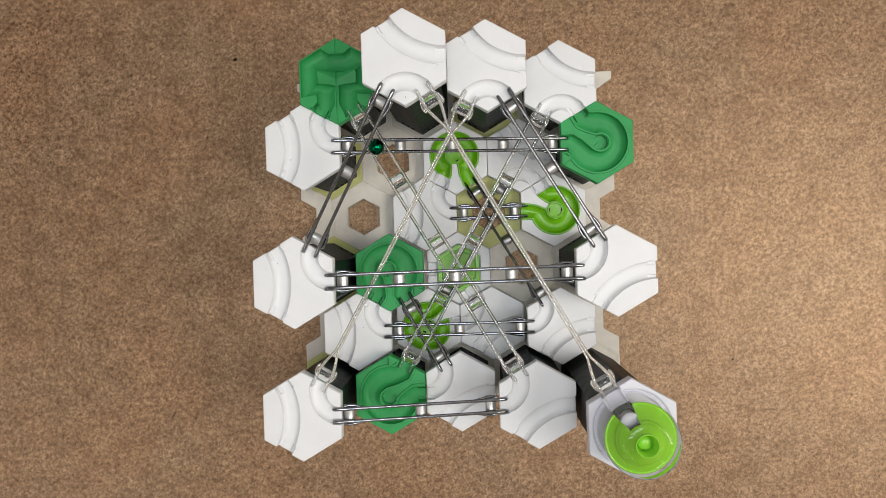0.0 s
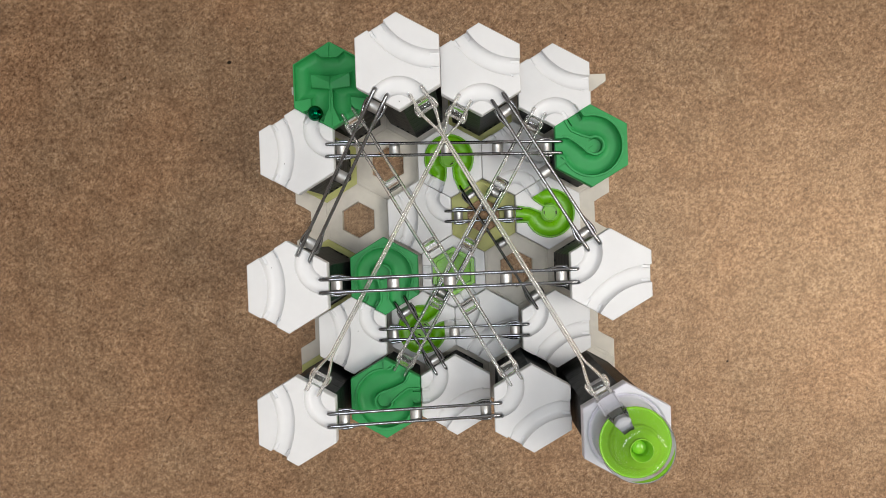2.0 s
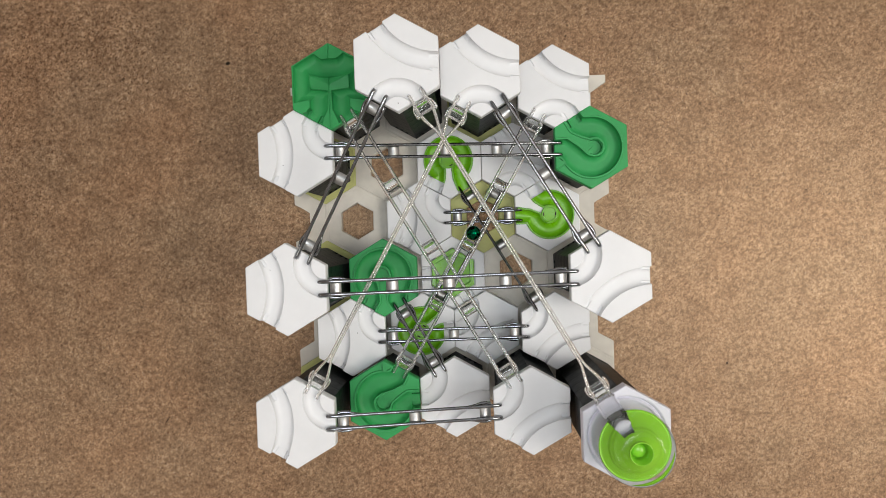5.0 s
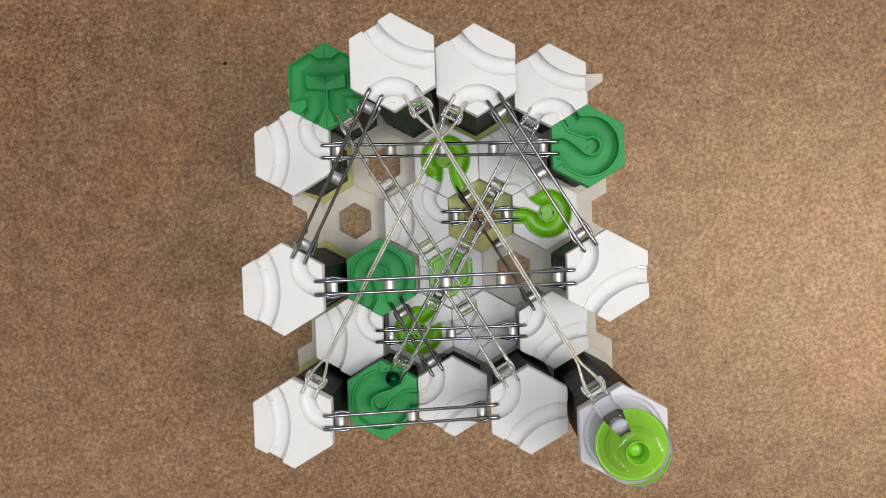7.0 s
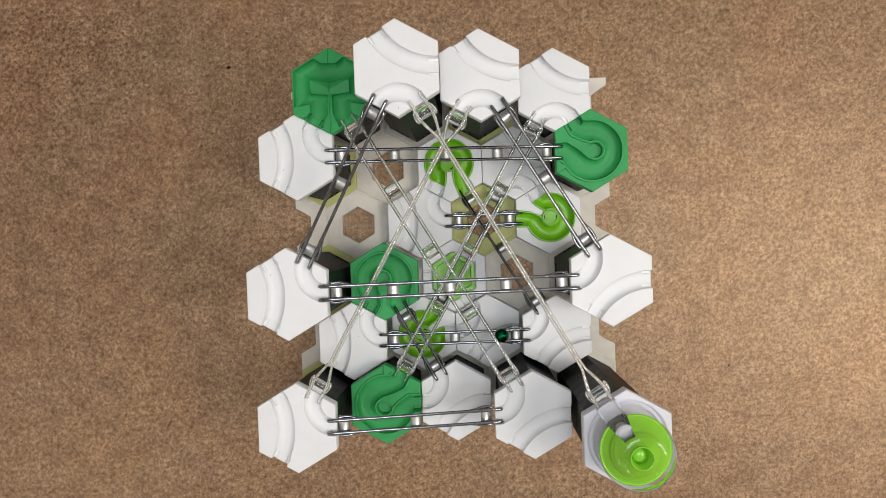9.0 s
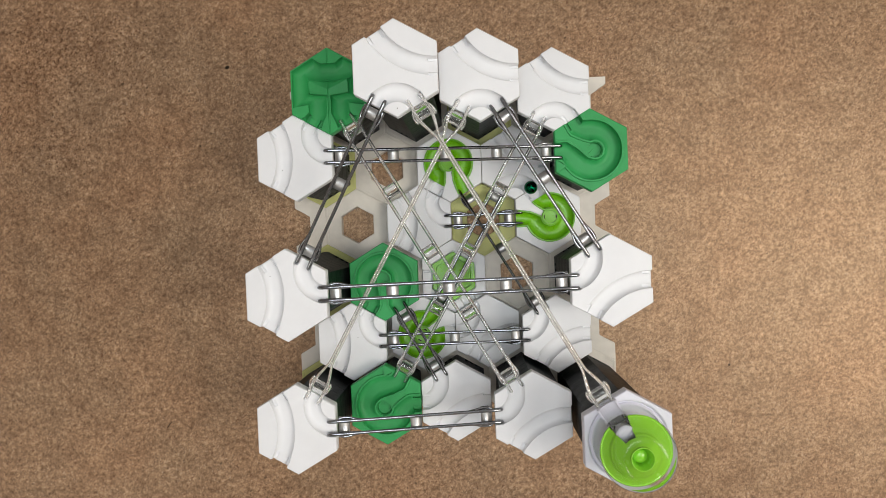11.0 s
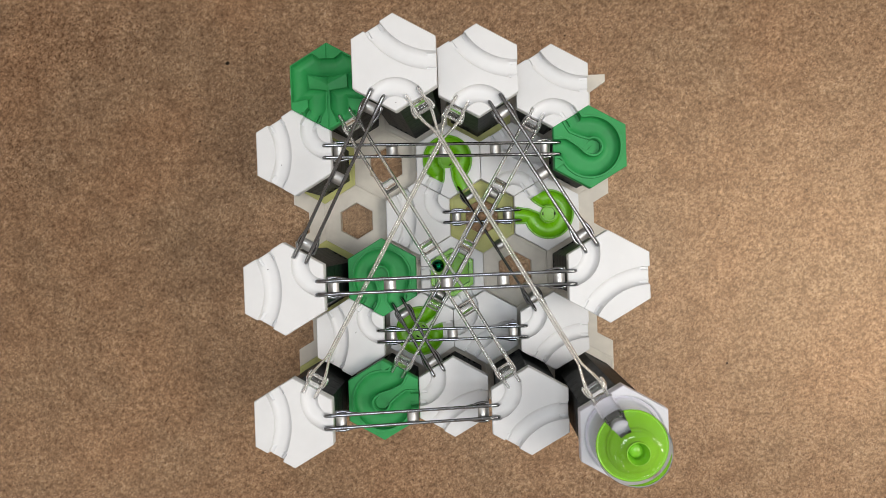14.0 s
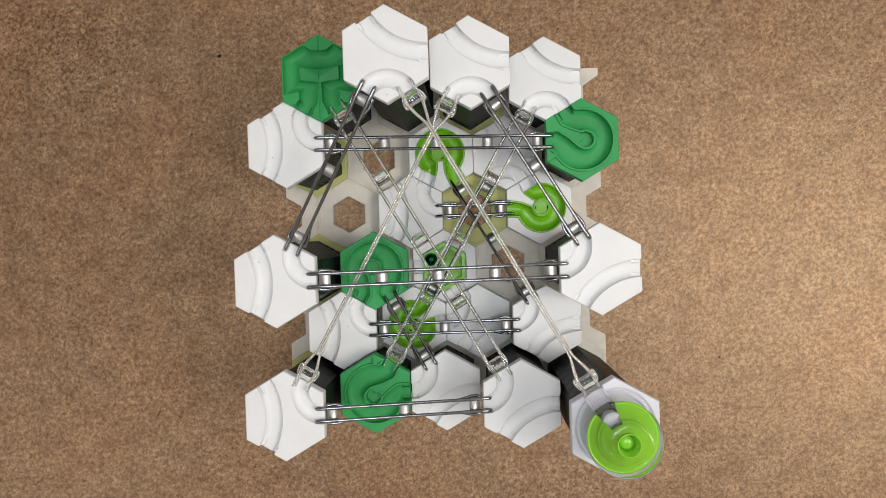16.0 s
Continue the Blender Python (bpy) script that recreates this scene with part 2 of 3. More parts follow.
def green_inside(x, y):
    """Dark green tile: the same course in a wider basin with a thick tongue."""
    disk = 0.412 - np.hypot(x - 0.005, y)
    d1, _ = seg_dist(x, y, (-0.9, 0), (-0.34, 0))
    d1b, _ = seg_dist(x, y, (-0.36, 0), (-0.10, -0.24))
    d2, _ = seg_dist(x, y, (-0.45, 0.779), (-0.16, 0.277))
    d2b, _ = seg_dist(x, y, (-0.18, 0.30), (0.06, 0.28))
    ins = np.maximum.reduce([disk, 0.118 - d1, 0.125 - d1b, 0.118 - d2, 0.12 - d2b])
    va = (0.62 * math.cos(radians(150)), 0.62 * math.sin(radians(150)))
    d, t = seg_dist(x, y, va, (0.0, 0.0))
    tongue = d - np.interp(t, [0, 0.2, 0.45, 0.7, 1], [0.20, 0.135, 0.060, 0.072, 0.115])
    end = np.hypot(x - 0.048, y) - 0.134
    return np.minimum(ins, np.minimum(tongue, end))


def bowl(ins, width, depth):
    u = np.clip(ins / width, 0, 1)
    return -depth * np.sqrt(np.clip(1 - (1 - u) ** 2, 0, 1))


def hook_edge(x, y):
    """Hollow in the round end of the tongue, into which the tongue runs out as a pointed barb."""
    tx, ty = x - 0.013, y - 0.005
    barb = np.maximum(tx * 0.468 + ty * 0.884, tx * 0.623 - ty * 0.782)
    return np.minimum(0.100 - np.hypot(x - 0.046, y), barb)


def curl_field(x, y):
    ins = green_inside(x, y)
    z = np.where(ins > 0.0008, -0.0022 + bowl(ins, 0.10, 0.0044), 0.0)
    z = np.where((ins <= 0.0008) & (ins > -0.0295), 0.0012, z)
    z = np.where(hook_edge(x, y) > 0.0005, z - 0.0042, z)
    facet = (y < -0.13 - 0.55 * (x + 0.487)) & (y > -0.30 + 0.62 * (x + 0.487)) & (ins < -0.004)
    z = np.where(facet, 0.0022, z)
    return slots(x, y, z, (180, 120), depth=0.0082)


def turn_inside(x, y):
    """The U-turn basin: in at 300 degrees, round the divider, out at 240."""
    hexr = np.maximum.reduce([np.abs(x * math.cos(radians(a)) + y * math.sin(radians(a))) for a in (0, 60, 120)])
    ins = 0.478 - hexr
    d1, _ = seg_dist(x, y, (0.3, -0.52), (0.2, -0.3))
    d2, _ = seg_dist(x, y, (-0.3, -0.52), (-0.2, -0.3))
    ins = np.maximum(ins, np.maximum(0.12 - d1, 0.12 - d2))
    ins = np.minimum(ins, 0.365 + 0.75 * np.maximum(np.abs(x) - 0.10, 0) - y)
    stem = np.abs(x) - np.interp(y, [-0.6, -0.42, -0.30, 0.1], [0.14, 0.085, 0.028, 0.022])
    stem = np.where(y > 0.05, 1, stem)
    bow = np.maximum.reduce([np.abs(x) - 0.26, y - 0.128 - 0.25 * np.maximum(np.abs(x) - 0.15, 0), -0.06 + 0.13 * np.abs(x) - y])
    ins = np.minimum(ins, np.minimum(stem, bow))
    for s in (-1, 1):
        wedge = np.maximum(s * -x + 0.27 , np.abs(y + 0.265 + 0.15 * (s * x - 0.4)) - 0.075)
        ins = np.minimum(ins, wedge)
    return ins


def turn_field(x, y):
    hexr = np.maximum.reduce([np.abs(x * math.cos(radians(a)) + y * math.sin(radians(a))) for a in (0, 60, 120)])
    ins = turn_inside(x, y)
    z = np.where(ins > 0.0008, -0.0020 + bowl(ins, 0.11, 0.0046), 0.0)
    crease = (np.abs(x) < 0.006) & (ins < 0)
    z = np.where(crease, z - 0.0006, z)
    ridge = y - 0.02 - 0.47 * np.abs(x)
    z = np.where((ins < -0.003) & (hexr < 0.3) & (y > -0.08), z + 0.0006 - 0.024 * np.maximum(ridge, 0) - 0.016 * np.maximum(-ridge, 0), z)
    return slots(x, y, z, (240, 300), depth=0.0080)


def lime_tile_field(x, y):
    ins = curl_inside(x, y)
    return slots(x, y, bowl(ins + 0.02, 0.11, 0.0062) - 0.0012 * (ins > -0.02), (120,), depth=0.0090)


def pad_field(x, y):
    hexr = np.maximum.reduce([np.abs(x * math.cos(radians(a)) + y * math.sin(radians(a))) for a in (0, 60, 120)])
    z = np.where(hexr < 0.345, -0.0045, 0.0)
    d, _ = seg_dist(x, y, (0.3, -0.52), (0.1, -0.173))
    z = np.minimum(z, groove(d, 0.112, 0.0050))
    d, _ = seg_dist(x, y, (-0.6, 0.0), (-0.3, 0.0))
    z = np.minimum(z, groove(d, 0.112, 0.0030))
    return slots(x, y, z, (180, 300))


def hex_grid(n):
    """Points of a triangular grid that fills the hexagon, ring by ring, and its triangles; rings end on the edge."""
    corner = [np.array((math.cos(radians(30 + 60 * k)), math.sin(radians(30 + 60 * k)))) for k in range(6)]
    rings, index, pts = [], {}, [np.zeros(2)]
    first = [0]
    for r in range(1, n + 1):
        first.append(len(pts))
        rad = r / n if r < n else 1.0
        if r == n - 1:
            rad = 0.982
        for k in range(6):
            a, c = corner[k] * rad, corner[(k + 1) % 6] * rad
            for s in range(r):
                pts.append(a + (c - a) * s / r)
    tris = []
    for r in range(1, n + 1):
        m, mi = 6 * r, 6 * (r - 1)
        for k in range(6):
            for s in range(r):
                o0, o1 = first[r] + (k * r + s) % m, first[r] + (k * r + s + 1) % m
                i0 = first[r - 1] + ((k * (r - 1) + s) % mi if mi else 0)
                tris.append((o0, o1, i0))
                if s < r - 1:
                    i1 = first[r - 1] + (k * (r - 1) + s + 1) % mi
                    tris.append((o1, i1, i0))
    return np.array(pts), tris, first[n]


GRID_N = 84
GRID, TRIS, RIM = hex_grid(GRID_N)


def snap(xy, edge, level=0.0):
    """Slides grid points that lie close to an edge of the relief onto it, so that the edge runs clean."""
    e, out = 1e-4, xy / P
    near = 0.50 * R / P / GRID_N
    free = np.arange(len(out)) < RIM
    for _ in range(2):
        x, y = out[:, 0], out[:, 1]
        f = edge(x, y) - level
        gx, gy = (edge(x + e, y) - level - f) / e, (edge(x, y + e) - level - f) / e
        g2 = gx * gx + gy * gy
        ok = free & (np.abs(f) < near) & (g2 > 0.2)
        k = np.where(ok, f / np.maximum(g2, 0.2), 0)
        out = out - np.stack([k * gx, k * gy], 1)
    return out * P


def skirt_mesh(name, mat, thick=THICK, size=0.992):
    """The straight side walls of a tile, with a small step at the foot."""
    prof = [(size, -0.0062), (size, -thick + 0.0014), (size - 0.012, -thick + 0.0010), (size - 0.012, -thick)]
    verts, faces = [], []
    for r, z in prof:
        verts += [(x, y, z) for x, y in hexagon(R * r)]
    for a in range(len(prof) - 1):
        for k in range(6):
            k2 = (k + 1) % 6
            faces.append((a * 6 + k2, a * 6 + k, (a + 1) * 6 + k, (a + 1) * 6 + k2))
    faces.append(tuple(18 + k for k in range(6))[::-1])
    return mesh_of(name, verts, faces, mat)


def relief_tile(name, field, mat, edges=(), low=0.0062, size=0.992):
    """The top of a hexagonal tile with its relief, and the upper part of its sides; its top at z = 0."""
    xy = GRID * R * size
    for e in edges:
        xy = snap(xy, e)
    z = field(xy[:, 0] / P, xy[:, 1] / P)
    z[RIM:] -= 0.0005
    verts = [(a, b, c) for (a, b), c in zip(xy, z)]
    faces = [tuple(t) for t in TRIS]
    m = 6 * GRID_N
    base = len(verts)
    verts += [(a, b, min(-low, c - 0.0002)) for (a, b), c in zip(xy[RIM:], z[RIM:])]
    for k in range(m):
        k2 = (k + 1) % m
        faces.append((RIM + k2, RIM + k, base + k, base + k2))
    me = mesh_of(name, verts, faces, mat, False)
    me.polygons.foreach_set("use_smooth", [True] * len(TRIS) + [False] * (len(me.polygons) - len(TRIS)))
    me.set_sharp_from_angle(angle=radians(52))
    return me


def lime_trough(name):
    """The lime channel piece: a rounded trough with a wall that stands proud of its tile."""
    xy = GRID * R * 0.985
    for level in (-0.024, -0.012, 0.004):
        xy = snap(xy, curl_inside, level)
    x, y = xy[:, 0] / P, xy[:, 1] / P
    ins = curl_inside(x, y)
    far = np.hypot(x, y) > 0.60
    z = bowl(ins, 0.11, 0.0058)
    z = np.where(ins < 0.0042, 0.0016, z + 0.0002)
    out = np.where(ins < -0.0125, -0.001, z)
    keep = (ins > -0.0242) & ~far & ~((x * -0.5 + y * 0.866 > 0.33) & (x < 0.1))
    tris = [t for t in TRIS if all(keep[v] for v in t)]
    used = sorted({v for t in tris for v in t})
    new_id = {v: k for k, v in enumerate(used)}
    me = mesh_of(name, [(xy[v, 0], xy[v, 1], out[v]) for v in used], [tuple(new_id[v] for v in t) for t in tris], M_LIME, True)
    me.set_sharp_from_angle(angle=radians(40))
    return me


ME_CURVE = relief_tile("top", curve_field, M_WHITE, (curve_edge, slot_edge((0, 120, 240, 300))))
ME_CURL = relief_tile("top", curl_field, M_GREEN, (green_inside, lambda x, y: green_inside(x, y) + 0.030, hook_edge, slot_edge((180, 120))))
ME_TURN = relief_tile("top", turn_field, M_GREEN, (turn_inside, slot_edge((240, 300))))
ME_LIMEBODY = relief_tile("top", lime_tile_field, M_WHITE, (curl_inside, slot_edge((120,))), 0.0076)
ME_TROUGH = lime_trough("trough")
ME_PAD = relief_tile("top", pad_field, M_WHITE, (slot_edge((180, 300)),))
ME_SKIRT, ME_SKIRT_G, ME_SKIRT_L = skirt_mesh("skirt", M_WHITE), skirt_mesh("skirt", M_GREEN), skirt_mesh("skirt", M_LILAC)

# ---- room: brown board; unseen walls and ceiling added to bounce light ----
bm = bmesh.new()
box(bm, -2.4, 2.4, -2.4, 2.4, -0.02, 0.0)
ground = tagged(new("ground", bm_mesh("ground", bm, M_BOARD)), "brown speckled fibreboard lying under the marble run", "board", kind="structure")
for nm, b4 in (("wall_north", (-2.4, 2.4, 2.4, 2.5)), ("wall_south", (-2.4, 2.4, -2.5, -2.4)), ("wall_east", (2.4, 2.5, -2.5, 2.5)), ("wall_west", (-2.5, -2.4, -2.5, 2.5))):
    bm = bmesh.new()
    box(bm, *b4, -0.02, 2.5)
    tagged(new(nm, bm_mesh(nm, bm, M_WALL)), "unseen plain white wall, added to close the room", "wall", kind="structure")
bm = bmesh.new()
box(bm, -2.5, 2.5, -2.5, 2.5, 2.5, 2.6)
tagged(new("ceiling", bm_mesh("ceiling", bm, M_WALL)), "unseen plain white ceiling, added to close the room", "ceiling", kind="structure")

# ---- base plate: cells with hexagonal holes, a stepped outline ----
plate = thing("base_plate", "grey-beige plastic base plate with hexagonal holes", "base plate")
CELLS = [(i, j) for j in range(6) for i in range(4 if j % 2 == 0 else 5)]
YELLOW = {(0, 1), (0, 3), (0, 5), (2, 2), (2, 0)}


def ring_mesh(name, mat, outer=R * 0.998, hole=R * 0.505):
    """One cell of the plate: a hexagonal ring with a shallow step round its hole."""
    loops = [(outer, 0.0), (outer, BASE_Z - 0.0004), (outer - 0.0004, BASE_Z), (outer - 0.0024, BASE_Z), (outer - 0.0028, BASE_Z - 0.0003),
             (hole + 0.0008, BASE_Z - 0.0003), (hole, BASE_Z - 0.0010), (hole, 0.0)]
    verts, faces = [], []
    for r, z in loops:
        verts += [(x, y, z) for x, y in hexagon(r)]
    for a in range(len(loops)):
        c = (a + 1) % len(loops)
        for k in range(6):
            k2 = (k + 1) % 6
            faces.append((a * 6 + k, a * 6 + k2, c * 6 + k2, c * 6 + k))
    return mesh_of(name, verts, faces, mat)


ME_RING, ME_RING_Y = ring_mesh("cell_ring", M_PLATE), ring_mesh("cell_ring_lime", M_YELLOW)
for i, j in CELLS:
    c = cell(i, j)
    yellow = (i, j) in YELLOW
    part("cell", ME_RING_Y if yellow else ME_RING, plate, "pale lime cell" if yellow else "", pose(c.x, c.y, 0))
# margins left and right of the short rows, with the slanted steps of the outline
for s in (-1, 1):
    for j in (0, 2, 4):
        y0 = cell(0, j).y / P
        pts = [(2.0, y0 - 0.289), (2.0, y0 + 0.289), (2.5, y0 + 0.577 if j else y0 + 0.435), (2.5, y0 + 0.30 if j else y0 + 0.32),
               (2.25, y0 + 0.165), (2.25, y0 - 0.165), (2.5, y0 - 0.30), (2.5, y0 - 0.577)]
        if j == 0:
            pts[2] = (2.25, y0 + 0.435)
            pts.insert(3, (2.5, y0 + 0.435))
        pts = [((x * s) * P, y * P) for x, y in pts]
        if s > 0:
            pts = pts[::-1]
        bm = bmesh.new()
        prism(bm, pts, 0.0, BASE_Z - 0.0002, 0.0006)
        part("margin", bm_mesh("margin", bm, M_PLATE), plate)
# strips that fill the zigzag along the top edge
for i in range(5):
    x0 = (i - 2) * P
    y0 = cell(0, 0).y
    bm = bmesh.new()
    prism(bm, [(x0 - P / 6, y0 + 0.435 * P), (x0, y0 + 0.30 * P), (x0 + P / 6, y0 + 0.435 * P)] if 0 < i < 4 else [(x0 - P / 8, y0 + 0.30 * P), (x0 + P / 8, y0 + 0.30 * P), (x0, y0 + 0.43 * P)], 0.0, BASE_Z - 0.0006)
    part("margin", bm_mesh("margin", bm, M_PLATE), plate)

# ---- tiles and the towers that carry them ----
HEIGHT = {
    "T1": (1, 0, 0.1960, 0), "T2": (2, 0, 0.1631, 0), "T3": (3, 0, 0.0976, 0), "L1": (0, 1, 0.1279, 120),
    "LM": (0, 3, 0.1751, 120), "RM": (4, 3, 0.1641, 240), "BL": (0, 5, 0.1596, 120), "BR": (3, 5, 0.1413, 240),
    "BM": (2, 5, 0.082, 240), "LB": (0, 4, 0.067, 120), "RB": (3, 4, 0.062, 240),
    "WA": (3, 1, LOW, 0), "WB": (1, 2, LOW, 120), "WC": (2, 4, LOW, 240),
    "G1": (0, 0, 0.1313, 0), "G2": (4, 1, 0.0968, 0), "G3": (1, 3, 0.068, 120), "G4": (1, 5, 0.0870, -120),
    "SW": (3, 2, LOW, 0), "LA": (2, 1, LOW, 120), "LF": (1, 4, LOW, -120), "LG": (2, 3, 0.0150, 0), "ST": (4, 5, 0.2092, 0),
}

# how far the tall towers lean, at their tiles
LEAN = {
    "T1": (-0.0004, 0.0010), "T2": (-0.0016, 0.0004), "T3": (0.0004, -0.0002), "L1": (0.0001, 0.0008), "LM": (0.0006, -0.0011), "RM": (0.0003, 0.0001), "BL": (0.0001, -0.0002), "BR": (0.0008, 0.0004), "G1": (0.0001, 0.0001), "G2": (-0.0001, 0.0001), "G4": (-0.0002, 0.0001), "ST": (-0.0009, -0.0018),
}


def spot(key):
    i, j, z, turn = HEIGHT[key]
    lx, ly = LEAN.get(key, (0, 0))
    c = cell(i, j) + Vector((lx, ly, 0))
    return Vector((c.x, c.y, z)), turn


def block_mesh(h, ribs):
    """One black height block: hexagonal, a shallow waist between two lips; the lowest of a tower has upright ribs."""
    prof = [(0.822, 0.0), (0.825, 0.02), (0.825, 0.08), (0.825, 0.09), (0.825, 0.93), (0.825, 0.95), (0.825, 0.98), (0.822, 1.0)]
    verts, faces = [], []
    if ribs:
        prof[3:5] = [(0.825, 0.12), (0.825, 0.13), (0.825, 0.87), (0.825, 0.88)]
    m = 0
    for q, (r, t) in enumerate(prof):
        loop = []
        pts = hexagon(R * r)
        for k in range(6):
            p0, p1 = Vector(pts[k]), Vector(pts[(k + 1) % 6])
            mid = ((p0 + p1) / 2).normalized()
            for s in range(21):
                deep = 0.0012 if ribs and q in (4, 5) and 5 <= s <= 16 and s % 4 in (1, 2) else 0.0
                loop.append(p0 + (p1 - p0) * s / 21 - mid * deep)
        m = len(loop)
        verts += [(v.x, v.y, t * h) for v in loop]
    n = len(prof)
    for a in range(n - 1):
        for k in range(m):
            k2 = (k + 1) % m
            faces.append((a * m + k, a * m + k2, (a + 1) * m + k2, (a + 1) * m + k))
    faces.append(tuple(range(m))[::-1])
    faces.append(tuple((n - 1) * m + k for k in range(m)))
    return mesh_of("height_block", verts, faces, M_BLACK)


BLOCKS = {}


def tower(at, top):
    room = top - THICK - BASE_Z
    if room < 0.004:
        return
    t = thing("height_tower", "black plastic tower of stacked hexagonal height blocks on the base plate", "tower", "height towers", at=(at.x, at.y, BASE_Z))
    n = max(1, round(room / 0.020))
    h = room / n
    for k in range(n):
        key = (round(h, 5), k == 0)
        if key not in BLOCKS:
            BLOCKS[key] = block_mesh(h - 0.0002, k == 0)
        part("height_block", BLOCKS[key], t, m=pose(0, 0, k * h + 0.0001))


# a low tile has a short white foot down to the plate
def foot_mesh(h):
    bm = bmesh.new()
    prism(bm, hexagon(R * 0.95), 0, h)
    return bm_mesh("foot", bm, M_WHITE)


ME_FOOT = foot_mesh(LOW - THICK - BASE_Z)

for key in ("T1", "T2", "T3", "L1", "LM", "RM", "BL", "BR", "BM", "LB", "RB", "WA", "WB", "WC"):
    at, turn = spot(key)
    low = at.z == LOW
    t = thing("curve_tile", "white plastic hexagonal tile with two curved grooves" + (" on the base plate" if low else " on a black tower"), "track tile", "white curve tiles", at=at, turn=turn)
    part("top", ME_CURVE, t, "white top with curved grooves")
    part("skirt", ME_SKIRT, t)
    if low:
        part("foot", ME_FOOT, t, m=pose(0, 0, BASE_Z - LOW))
    else:
        tower(at, at.z)
for key in ("G1", "G2", "G3", "G4"):
    at, turn = spot(key)
    if key == "G1":
        t = thing("turn_tile", "dark green plastic tile with a U-turn basin and central divider", "track tile", at=at, turn=turn)
        part("top", ME_TURN, t, "green top with U-turn basin")
    else:
        t = thing("curl_tile", "dark green plastic hexagonal tile with a curled channel", "track tile", "green curl tiles", at=at, turn=turn)
        part("top", ME_CURL, t, "green top with curled channel")
    part("skirt", ME_SKIRT_G, t)
    tower(at, at.z)


def hub_mesh():
    """Round hub in the middle of the lime trough; its two small clip windows are added as dark blocks."""
    prof = [(0.0078, -0.006), (0.0078, 0.0010), (0.0072, 0.0018), (0.0062, 0.0018), (0.0058, 0.0006), (0.0012, 0.0004)]
    verts, faces, n = [], [], 24
    for r, z in prof:
        verts += [(r * math.cos(2 * math.pi * k / n), r * math.sin(2 * math.pi * k / n), z) for k in range(n)]
    for a in range(len(prof) - 1):
        for k in range(n):
            faces.append((a * n + k, a * n + (k + 1) % n, (a + 1) * n + (k + 1) % n, (a + 1) * n + k))
    faces.append(tuple((len(prof) - 1) * n + k for k in range(n)))
    return mesh_of("hub", verts, faces, M_LIME, False)


ME_HUB = hub_mesh()
# solid dark block that stands for the shade inside a hub's open clip window
bm = bmesh.new()
box(bm, -0.0007, 0.0007, -0.0016, 0.0016, -0.0005, 0.0003, 0.0002)
ME_CLIPSHADE = bm_mesh("clip_window_shade", bm, M_DARK)
for key in ("SW", "LA", "LF"):
    at, turn = spot(key)
    t = thing("lime_curl_tile", "white hexagonal tile carrying a lime green curled trough", "track tile", "lime curl tiles", at=at, turn=turn)
    part("top", ME_LIMEBODY, t, "white top")
    part("skirt", ME_SKIRT, t)
    part("foot", ME_FOOT, t, m=pose(0, 0, BASE_Z - LOW))
    part("trough", ME_TROUGH, t, "glossy lime green trough")
    h = part("hub", ME_HUB, t, "lime green round hub", pose(0.03 * P, 0, 0.0006))
    for s in (-1, 1):
        part("clip_window_shade", ME_CLIPSHADE, h, m=pose(s * 0.0057, 0, 0.0013))

# the landing tile, where the marble comes to rest
at, turn = spot("LG")
t = thing("landing_tile", "white hexagonal tile with a lime green hexagonal landing pad", "track tile", at=at)
part("top", ME_PAD, t, "white top")
bm = bmesh.new()
outer, inner = hexagon(R * 0.66), hexagon(R * 0.54)
zz = [(-0.0044, outer), (0.0012, outer), (0.0015, hexagon(R * 0.645)), (0.0015, inner), (-0.0022, hexagon(R * 0.52)), (-0.0030, hexagon(R * 0.18)), ]
vs = [[bm.verts.new((x, y, z)) for x, y in loop] for z, loop in zz]
for a in range(len(vs) - 1):
    for k in range(6):
        bm.faces.new((vs[a][k], vs[a][(k + 1) % 6], vs[a + 1][(k + 1) % 6], vs[a + 1][k]))
bm.faces.new(vs[-1])
part("pad", bm_mesh("pad", bm, M_LIME), t, "lime green hexagonal pad with a raised rim")

# ---- rails ----
GAUGE = 0.0096
WIRE = 0.00125


def sleeve_mesh(name, mat, long=0.0090, wide=GAUGE - 0.0022, sag=0.0001, thick=0.0008):
    """A curved sheet that ties the two bars together."""
    n, verts, faces = 8, [], []
    for side_z in (0, -thick):
        for x in (-long / 2, long / 2):
            for k in range(n + 1):
                v = -1 + 2 * k / n
                verts.append((x, v * wide / 2, -0.0006 - sag * (1 - v * v) + side_z))
    m = n + 1
    for k in range(n):
        faces += [(k, m + k, m + k + 1, k + 1), (2 * m + k, 2 * m + k + 1, 3 * m + k + 1, 3 * m + k),
                  (k, k + 1, 2 * m + k + 1, 2 * m + k), (m + k, 3 * m + k, 3 * m + k + 1, m + k + 1)]
    faces += [(0, 2 * m, 3 * m, m), (n, m + n, 3 * m + n, 2 * m + n)]
    return mesh_of(name, verts, faces, mat, True)


def bow_mesh(name, mat):
    """The bowed wire beside a bar, by which its end piece grips it."""
    pts = [(-0.0045, 0.0, -0.001), (-0.0038, 0.0012, -0.0012), (-0.001, 0.0019, -0.0016), (0.003, 0.0018, -0.0016), (0.008, 0.0007, -0.001), (0.014, 0.0, -0.0006)]
    v, f = tube(pts, [0.0007, 0.0010, 0.0012, 0.0012, 0.0009, 0.0006], 8)
    return mesh_of(name, v, f, mat, True)


